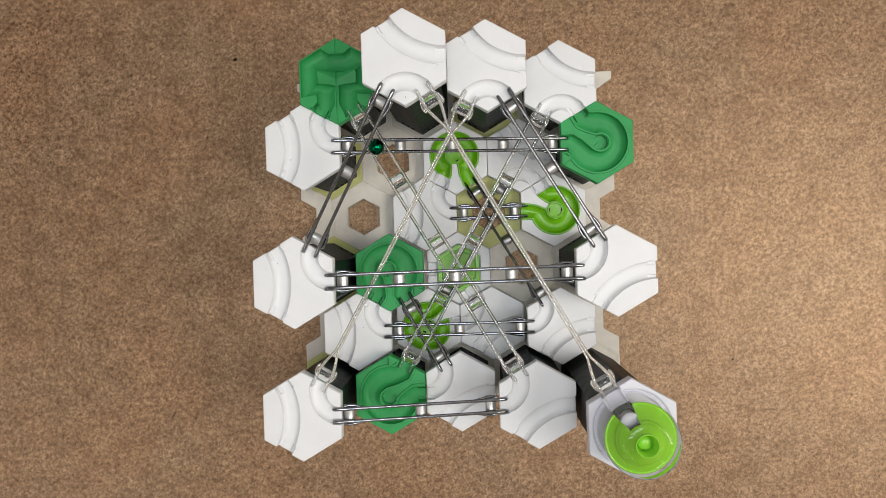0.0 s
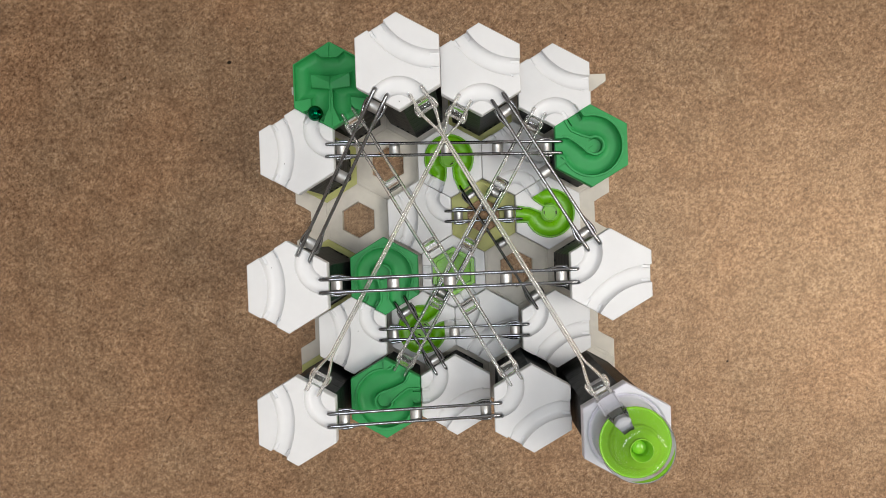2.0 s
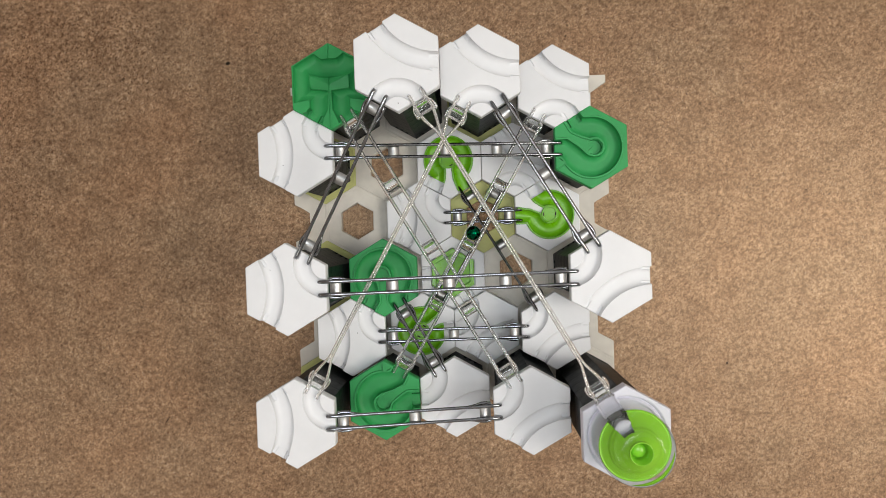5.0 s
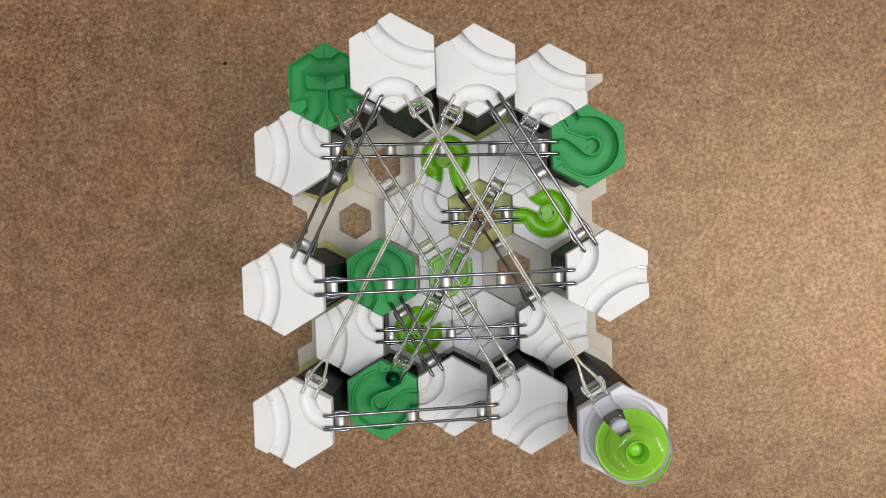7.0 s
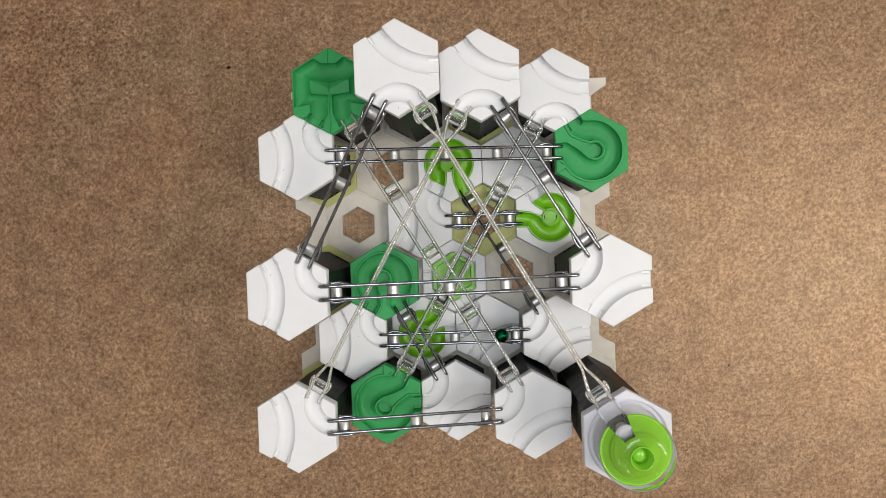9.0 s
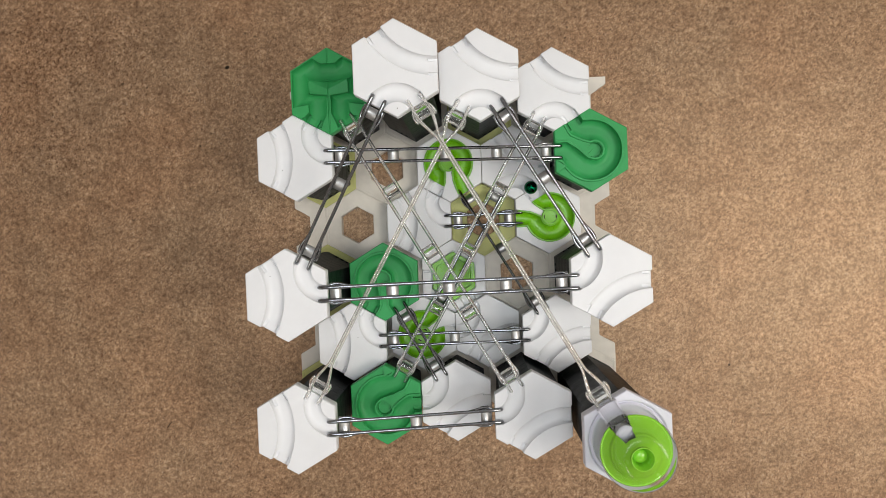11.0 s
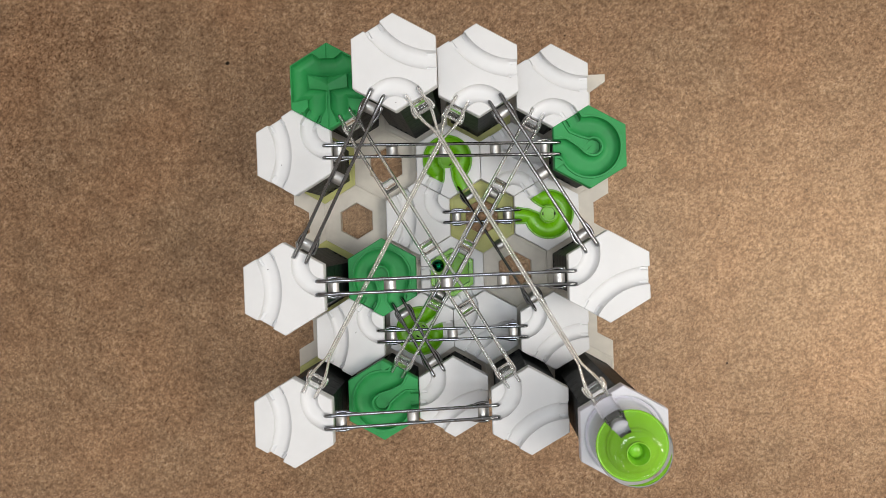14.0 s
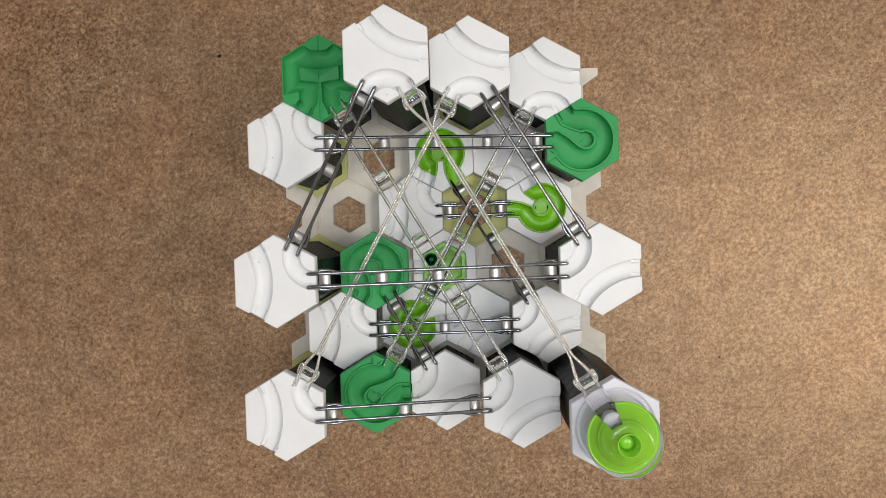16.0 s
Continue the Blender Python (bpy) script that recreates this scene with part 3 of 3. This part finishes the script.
ME_SLEEVE, ME_SLEEVE_END = sleeve_mesh("sleeve", M_SLEEVE), sleeve_mesh("sleeve_end", M_SLEEVE, 0.0084, GAUGE + 0.0064, 0.0009, 0.0007)
ME_SLEEVE_C = sleeve_mesh("sleeve_clear", M_MILKY, 0.0100, 0.0106)
v, f = tube([(-0.0035, 0.0002, -0.0004), (-0.0015, 0.0012, -0.0004), (0.0015, 0.0019, -0.0004), (0.0045, 0.0020, -0.0004), (0.0062, 0.0014, -0.0004)], [0.0008, 0.0012, 0.0014, 0.0013, 0.0007], 8)
ME_PADDLE = mesh_of("paddle", v, f, M_CLEAR, True)
ME_BOW, ME_BOW_C = bow_mesh("bow", M_STEEL), bow_mesh("bow_clear", M_CLEAR)


def rail(start, end, ties, is_clear=False, narrow=False):
    (ka, da), (kb, db) = start, end
    za, zb = spot(ka)[0].z - 0.0012, spot(kb)[0].z - 0.0012
    a, c = side(spot(ka)[0], za, da), side(spot(kb)[0], zb, db)
    if is_clear:
        t = thing("clear_rail", "transparent plastic rail" + (" with forked ends joined in the middle" if narrow else " of two thin bars with clear ties"), "rail", "clear rails", at=a)
    else:
        t = thing("steel_rail", "steel wire rail with bright sheet ties", "rail", "steel rails", at=a)
    d = c - a
    t.rotation_euler = (0, -math.asin(d.z / d.length), math.atan2(d.y, d.x))
    long = d.length
    mat = (M_CLEAR_N if narrow else M_CLEAR) if is_clear else M_STEEL
    reach = 0.0062
    for s in (-1, 1):
        g = GAUGE / 2
        if narrow:
            g2 = 0.0009
            keys = [(-reach, g, -0.0016, 0.0010), (-reach + 0.001, g, 0.0, 0.00115), (0.009, g * 1.15, 0, 0.0013), (0.016, g * 0.85, 0, 0.00115), (0.026, g2 * 1.3, 0, 0.0009), (0.030, g2, 0, 0.00085)]
        elif is_clear:
            keys = [(-reach, g, -0.0018, 0.0010), (-reach + 0.001, g, 0.0, 0.00125), (0.002, g, 0, 0.0013), (0.006, g * 1.16, 0, 0.0014), (0.011, g * 1.30, 0, 0.0014), (0.016, g * 1.30, 0, 0.00135), (0.030, g * 1.28, 0, 0.0013)]
        else:
            keys = [(-reach - 0.0006, g, -0.0020, 0.0004), (-reach, g, -0.0014, 0.0011), (-reach + 0.0008, g, -0.0002, 0.0013), (-reach + 0.002, g, 0.0, 0.0014), (0.004, g, 0, 0.00145), (0.013, g, 0, 0.0014), (0.019, g, 0, WIRE), (0.022, g, 0, WIRE)]
        pts = [Vector((x, s * y, z)) for x, y, z, _ in keys] + [Vector((long - x, s * y, z)) for x, y, z, _ in keys[::-1]]
        rad = [k[3] for k in keys] + [k[3] for k in keys[::-1]]
        v, f = tube(pts, rad, 10)
        part("bar", mesh_of("bar", v, f, mat, True), t)
    for k in range(ties):
        x = 0.0062 + (long - 0.0124) * k / (ties - 1)
        last = k in (0, ties - 1)
        part("tie", ME_SLEEVE_C if is_clear else ME_SLEEVE_END if last else ME_SLEEVE, t, "" if is_clear else "bright sheet-metal tie", pose(x, 0, -0.0012 if last and not is_clear else 0))
        if narrow:
            for s in (-1, 1):
                flip = Matrix.Diagonal((1 if k == 0 else -1, s, 1, 1))
                part("paddle", ME_PADDLE, t, m=pose(x, s * (GAUGE / 2 + 0.0006), 0) @ flip)
        elif last:
            for s in (-1, 1):
                flip = Matrix.Diagonal((1 if k == 0 else -1, s, 1, 1))
                part("bow", ME_BOW_C if is_clear else ME_BOW, t, m=pose(x, s * (GAUGE / 2 + 0.0005), 0) @ flip)
    return t


rail(("L1", 0), ("G2", 180), 5)
rail(("T1", 240), ("LM", 60), 3)
rail(("T2", 300), ("RM", 120), 3)
rail(("LM", 0), ("RM", 180), 5)
rail(("BL", 0), ("BR", 180), 3)
rail(("LB", 0), ("RB", 180), 3)
rail(("WB", 0), ("SW", 180), 2)
rail(("LA", 300), ("RB", 120), 3)
rail(("G3", 300), ("BM", 120), 2)
rail(("WA", 240), ("LF", 60), 3)
rail(("BR", 120), ("G1", 300), 5, True)
rail(("T3", 240), ("G4", 60), 5, True)
rail(("ST", 120), ("T1", 300), 2, True, True)
rail(("T2", 240), ("BL", 60), 2, True, True)

# ---- launcher ----
at, turn = spot("ST")
tower(at, at.z)
launcher = thing("launcher", "pale lilac launcher tile with lime spiral under a clear dome", "launcher", at=at)


def launch_field(x, y):
    r = np.hypot(x, y)
    z = np.where(r < 0.40, -0.003, 0.0) - 0.0022 * np.exp(-((r - 0.435) / 0.014) ** 2)
    d, _ = seg_dist(x, y, (-0.3, 0.52), (-0.12, 0.21))
    z = np.where(r > 0.3, np.minimum(z, groove(d, 0.112, 0.0045)), z)
    return slots(x, y, z, (120,))


part("top", relief_tile("top", launch_field, M_LILAC, (lambda x, y: np.hypot(x, y) - 0.40, slot_edge((120,)))), launcher, "pale lilac top with a round recess")
part("skirt", ME_SKIRT_L, launcher)


def lathe(name, prof, mat, n=48, cap=False):
    verts, faces = [], []
    for r, z in prof:
        verts += [(r * math.cos(2 * math.pi * k / n), r * math.sin(2 * math.pi * k / n), z) for k in range(n)]
    for a in range(len(prof) - 1):
        for k in range(n):
            faces.append((a * n + k, a * n + (k + 1) % n, (a + 1) * n + (k + 1) % n, (a + 1) * n + k))
    if cap:
        faces.append(tuple((len(prof) - 1) * n + k for k in range(n)))
    return mesh_of(name, verts, faces, mat, True)


dome = part("dome", lathe("dome", [(0.0246, -0.002), (0.0244, 0.016), (0.0243, 0.028), (0.0237, 0.034), (0.0216, 0.0410), (0.0176, 0.0462), (0.0128, 0.0488), (0.0118, 0.0484)], M_THIN, 64), launcher, "clear plastic dome")
dome.visible_shadow = False


def funnel_mesh():
    """Lime hill: it rises towards the middle, with a spiral step round it, and a wedge cut out where the chute leaves."""
    nr, na, verts, faces = 44, 144, [], []
    lo, hi, start = radians(103), radians(137), 0.0122
    for k in range(na):
        a = 2 * math.pi * k / na
        turn = ((a - hi) % (2 * math.pi)) / (2 * math.pi)
        step = 0.0172 - 0.0052 * turn
        for s in range(nr + 1):
            r = 0.0072 + (0.0235 - 0.0072) * s / nr
            z = 0.0226 + 0.0164 * max(0.0, 1 - max(0.0, (r - 0.0075) / 0.0165)) ** 1.15
            lift = 1 / (1 + math.exp(-(r - step) / 0.0003))
            z += 0.0020 * (1 - lift) + 0.0012 * math.exp(-((r - step - 0.0006) / 0.0005) ** 2)
            z += 0.0011 * math.exp(-((r - 0.0232) / 0.0006) ** 2)
            verts.append((r * math.cos(a), r * math.sin(a), z))
    w = nr + 1
    base = len(verts)
    for k in range(na):
        x, y, z = verts[k * w + nr]
        verts.append((x * 0.72, y * 0.72, 0.006))

    def cut(k, s):
        return lo < 2 * math.pi * (k + 0.5) / na < hi and 0.0072 + 0.0163 * (s + 0.5) / nr > start

    for k in range(na):
        k2 = (k + 1) % na
        for s in range(nr):
            if not cut(k, s):
                faces.append((k * w + s, k * w + s + 1, k2 * w + s + 1, k2 * w + s))
        if not cut(k, nr - 1):
            faces.append((k * w + nr, base + k, base + k2, k2 * w + nr))
    me = mesh_of("spiral", verts, faces, M_LIME_LIFTED, True)
    me.set_sharp_from_angle(angle=radians(50))
    return me


part("spiral", funnel_mesh(), launcher, "glossy lime green spiral hill")
part("cup", lathe("cup", [(0.0077, 0.026), (0.0077, 0.0427), (0.0073, 0.0435), (0.0067, 0.0429), (0.0061, 0.0320), (0.0010, 0.0312)], M_LIME_LIFTED, 48, True), launcher, "lime green centre cup")
part("knob", lathe("knob", [(0.0044, 0.0312), (0.0046, 0.0340), (0.0040, 0.0356), (0.0022, 0.0363), (0.0003, 0.0365)], M_LIME_LIFTED, 32, True), launcher, "lime green centre knob")
# the lilac chute that leads from the funnel to the rail
a120 = radians(120)
n = 10
for nm, mat, dip, sections in (("chute", M_LILAC, 0.0030, ((0.0200, 0.0060, 0.0066), (0.0225, 0.0061, 0.0050), (0.0292, 0.0062, 0.0016))),
                               ("inner_chute", M_MILKY, 0.0030, ((0.0085, 0.0052, 0.0225), (0.0125, 0.0053, 0.0190), (0.0165, 0.0055, 0.0125), (0.0198, 0.0057, 0.0060)))):
    bm = bmesh.new()
    loops = []
    for u, half, floor in sections:
        prof = [(half + 0.0012, -0.003), (half + 0.0012, floor + 0.0030), (half, floor + 0.0032)]
        prof += [(half * math.cos(math.pi * k / n), floor + 0.0030 - dip * math.sin(math.pi * k / n)) for k in range(1, n)]
        prof += [(-half, floor + 0.0032), (-half - 0.0012, floor + 0.0030), (-half - 0.0012, -0.003)]
        loops.append([bm.verts.new((u * math.cos(a120) - v * math.sin(a120), u * math.sin(a120) + v * math.cos(a120), z)) for v, z in prof])
    for p0, p1 in zip(loops, loops[1:]):
        for k in range(len(p0) - 1):
            bm.faces.new((p0[k], p0[k + 1], p1[k + 1], p1[k]))
    for lp in (loops[0], loops[-1]):
        bm.faces.new(lp)
    part(nm, bm_mesh(nm, bm, mat, False), launcher, "pale lilac exit chute" if nm == "chute" else "milky clear inner chute")
bm = bmesh.new()
slab = [[bm.verts.new((u * math.cos(a120) - v * math.sin(a120), u * math.sin(a120) + v * math.cos(a120), z)) for v, z in ((0.0068, 0.0), (0.0068, top), (-0.0068, top), (-0.0068, 0.0))] for u, top in ((0.0104, 0.0335), (0.0126, 0.0290), (0.0180, 0.0225), (0.0246, 0.0140))]
for s0, s1 in zip(slab, slab[1:]):
    for k in range(3):
        bm.faces.new((s0[k], s0[k + 1], s1[k + 1], s1[k]))
window = part("chute_window", bm_mesh("chute_window", bm, M_THIN), launcher, "clear inner chute")
window.visible_shadow = False
part("stopper", lathe("stopper", [(0.0058, 0.0190), (0.0066, 0.0262), (0.0066, 0.0288), (0.0061, 0.0294), (0.0030, 0.0294), (0.0004, 0.0294)], M_SMOKE, 32, True), launcher, "grey round stopper",
     pose(0.0135 * math.cos(radians(122)), 0.0135 * math.sin(radians(122)), 0.0))

# ---- specks on the board ----
def speck(x, y, r, turn, stretch=1.0, z=0.0):
    bm = bmesh.new()
    bmesh.ops.create_icosphere(bm, subdivisions=1, radius=r)
    for v in bm.verts:
        v.co.x *= stretch * (1 + 0.3 * noise.noise(v.co * 900))
        v.co.z = (v.co.z * 0.25) + r * 0.12
    ob = new("speck", bm_mesh("speck", bm, M_DARK))
    ob.matrix_basis = pose(x, y, z, 0, 0, turn)
    tagged(ob, "dark speck of dirt on the brown board" if z == 0 else "tiny dark mark on pale plastic", "speck", "specks")


for x, y, r, turn, st in [(-0.2121, 0.1843, 0.0019, 30, 1.3), (0.2589, -0.1215, 0.0013, 0, 1.0), (-0.2423, 0.1094, 0.0008, 0, 1.2), (-0.2862, -0.1629, 0.00045, 50, 11), (0.3371, 0.0408, 0.00054, 20, 1.3), (0.2789, 0.0372, 0.00048, 20, 1.3), (0.2819, -0.0016, 0.00048, 20, 1.3), (0.3030, -0.0249, 0.00054, 20, 1.3), (0.1149, 0.1961, 0.00068, 20, 1.3), (0.0462, 0.2128, 0.00048, 20, 1.3), (0.2550, 0.0193, 0.00061, 20, 1.3), (-0.2999, 0.2074, 0.00061, 20, 1.2), (-0.2900, 0.2290, 0.00068, 20, 1.2), (-0.3109, 0.1369, 0.00054, 20, 1.2), (-0.3535, 0.2154, 0.00054, 20, 1.2)]:
    speck(x, y, r, turn, st)
for key, dx, dy in (("LM", -0.0113, 0.0148), ("T1", 0.0005, -0.0285), ("L1", -0.0100, -0.0095), ("LB", 0.0050, 0.0040)):
    at, _ = spot(key)
    speck(at.x + dx, at.y + dy, 0.00042, 0, 1.0, at.z)
# dark dab in place of the shade in a tiny hole of the plate
speck(-0.0385, 0.0690, 0.0007, 0, 1.2, BASE_Z - 0.0007)

# ---- marble ----
bm = bmesh.new()
bmesh.ops.create_icosphere(bm, subdivisions=4, radius=0.0062)
marble = tagged(new("marble", bm_mesh("marble", bm, M_MARBLE, True)), "shiny dark green metallic marble rolling along the track", "marble")
MARBLE = [
    (0, -0.0593, 0.0758, 0.1357), (0.1, -0.0631, 0.0820, 0.1352), (0.2, -0.0665, 0.0882, 0.1347), (0.3, -0.0703, 0.0953, 0.1342),
    (0.4, -0.0736, 0.1024, 0.1336), (0.5, -0.0768, 0.1122, 0.1331), (0.6, -0.0804, 0.1225, 0.1334), (0.7, -0.0731, 0.1240, 0.1334),
    (0.8, -0.0685, 0.1256, 0.1334), (0.9, -0.0682, 0.1327, 0.1334), (1, -0.0710, 0.1404, 0.1334), (1.1, -0.0760, 0.1451, 0.1334),
    (1.2, -0.0820, 0.1466, 0.1333), (1.3, -0.0922, 0.1461, 0.1333), (1.4, -0.1032, 0.1474, 0.1333), (1.5, -0.1122, 0.1406, 0.1333),
    (1.6, -0.1112, 0.1290, 0.1333), (1.7, -0.1062, 0.1247, 0.1333), (1.8, -0.1012, 0.1214, 0.1333), (1.9, -0.1011, 0.1148, 0.1325),
    (2, -0.1029, 0.1079, 0.1309), (2.1, -0.1063, 0.0962, 0.1299), (2.2, -0.1016, 0.0814, 0.1299), (2.3, -0.0822, 0.0777, 0.1289),
    (2.4, -0.0594, 0.0784, 0.1243), (2.5, -0.0313, 0.0784, 0.1198), (2.6, -0.0006, 0.0775, 0.1132), (2.7, 0.0387, 0.0786, 0.1067),
    (2.8, 0.0786, 0.0802, 0.1001), (2.9, 0.1125, 0.0730, 0.0986), (3, 0.1365, 0.0730, 0.0990), (3.1, 0.1145, 0.0926, 0.0990),
    (3.2, 0.0998, 0.1096, 0.0995), (3.3, 0.0865, 0.1130, 0.0994), (3.4, 0.0738, 0.1015, 0.0994), (3.5, 0.0685, 0.0893, 0.0989),
    (3.7, 0.0606, 0.0783, 0.0989), (3.9, 0.0546, 0.0691, 0.0983), (4, 0.0516, 0.0657, 0.0983), (4.1, 0.0492, 0.0606, 0.0978),
    (4.2, 0.0464, 0.0554, 0.0978), (5.25, 0.0105, -0.0065, 0.0942), (6.3, -0.0254, -0.0685, 0.0907), (6.4, -0.0284, -0.0727, 0.0902),
    (6.5, -0.0314, -0.0776, 0.0897), (6.6, -0.0344, -0.0838, 0.0892), (6.7, -0.0379, -0.0904, 0.0893), (6.8, -0.0409, -0.0961, 0.0893),
    (6.9, -0.0449, -0.1027, 0.0889), (7, -0.0504, -0.1113, 0.0889), (7.1, -0.0583, -0.1148, 0.0889), (7.2, -0.0681, -0.1160, 0.0890),
    (7.3, -0.0773, -0.1278, 0.0890), (7.4, -0.0664, -0.1464, 0.0890), (7.5, -0.0428, -0.1331, 0.0890), (7.6, -0.0216, -0.1295, 0.0827),
    (7.7, -0.0131, -0.1163, 0.0810), (7.8, -0.0186, -0.1000, 0.0795), (7.9, -0.0295, -0.0815, 0.0760), (8, -0.0425, -0.0596, 0.0725),
    (8.1, -0.0448, -0.0330, 0.0700), (8.2, -0.0510, -0.0123, 0.0707), (8.3, -0.0755, -0.0192, 0.0713), (8.4, -0.0739, -0.0461, 0.0700),
    (8.5, -0.0800, -0.0658, 0.0680), (8.6, -0.0633, -0.0779, 0.0690), (8.7, -0.0426, -0.0772, 0.0680), (8.8, -0.0177, -0.0778, 0.0670),
    (8.9, 0.0108, -0.0780, 0.0655), (9, 0.0412, -0.0773, 0.0640), (9.1, 0.0665, -0.0767, 0.0640), (9.2, 0.0765, -0.0606, 0.0640),
    (9.26, 0.0749, -0.0512, 0.0640), (9.43, 0.0454, -0.0000, 0.0460), (9.6, 0.0152, 0.0524, 0.0270), (9.68, 0.0132, 0.0676, 0.0250),
    (9.78, 0.0127, 0.0852, 0.0250), (9.9, -0.0020, 0.0933, 0.0250), (10.02, -0.0135, 0.0837, 0.0250), (10.1, -0.0145, 0.0686, 0.0250),
    (10.17, -0.0150, 0.0524, 0.0250), (10.23, -0.0115, 0.0358, 0.0250), (10.3, 0.0002, 0.0262, 0.0250), (10.45, 0.0607, 0.0263, 0.0250),
    (10.54, 0.0789, 0.0152, 0.0250), (10.63, 0.0951, 0.0117, 0.0250), (10.74, 0.1057, 0.0243, 0.0250), (10.84, 0.1002, 0.0385, 0.0250),
    (10.93, 0.0840, 0.0455, 0.0250), (10.99, 0.0749, 0.0536, 0.0250), (11.04, 0.0607, 0.0612, 0.0250), (11.09, 0.0451, 0.0521, 0.0250),
    (11.19, 0.0310, 0.0278, 0.0250), (11.3, 0.0162, 0.0031, 0.0250), (11.4, 0.0043, -0.0197, 0.0250), (11.5, -0.0122, -0.0479, 0.0250),
    (11.6, -0.0230, -0.0623, 0.0250), (11.7, -0.0448, -0.0703, 0.0250), (11.8, -0.0336, -0.0907, 0.0250), (11.9, -0.0079, -0.0782, 0.0250),
    (12, 0.0154, -0.0684, 0.0250), (12.1, 0.0101, -0.0488, 0.0250), (12.2, -0.0019, -0.0253, 0.0185), (12.3, -0.0097, -0.0146, 0.0170),
    (12.4, -0.0132, -0.0190, 0.0165), (16, -0.0128, -0.0193, 0.0165),
]


def motions():
    walk(marble, [(t, pose(x, y, z)) for t, x, y, z in MARBLE])


motions()
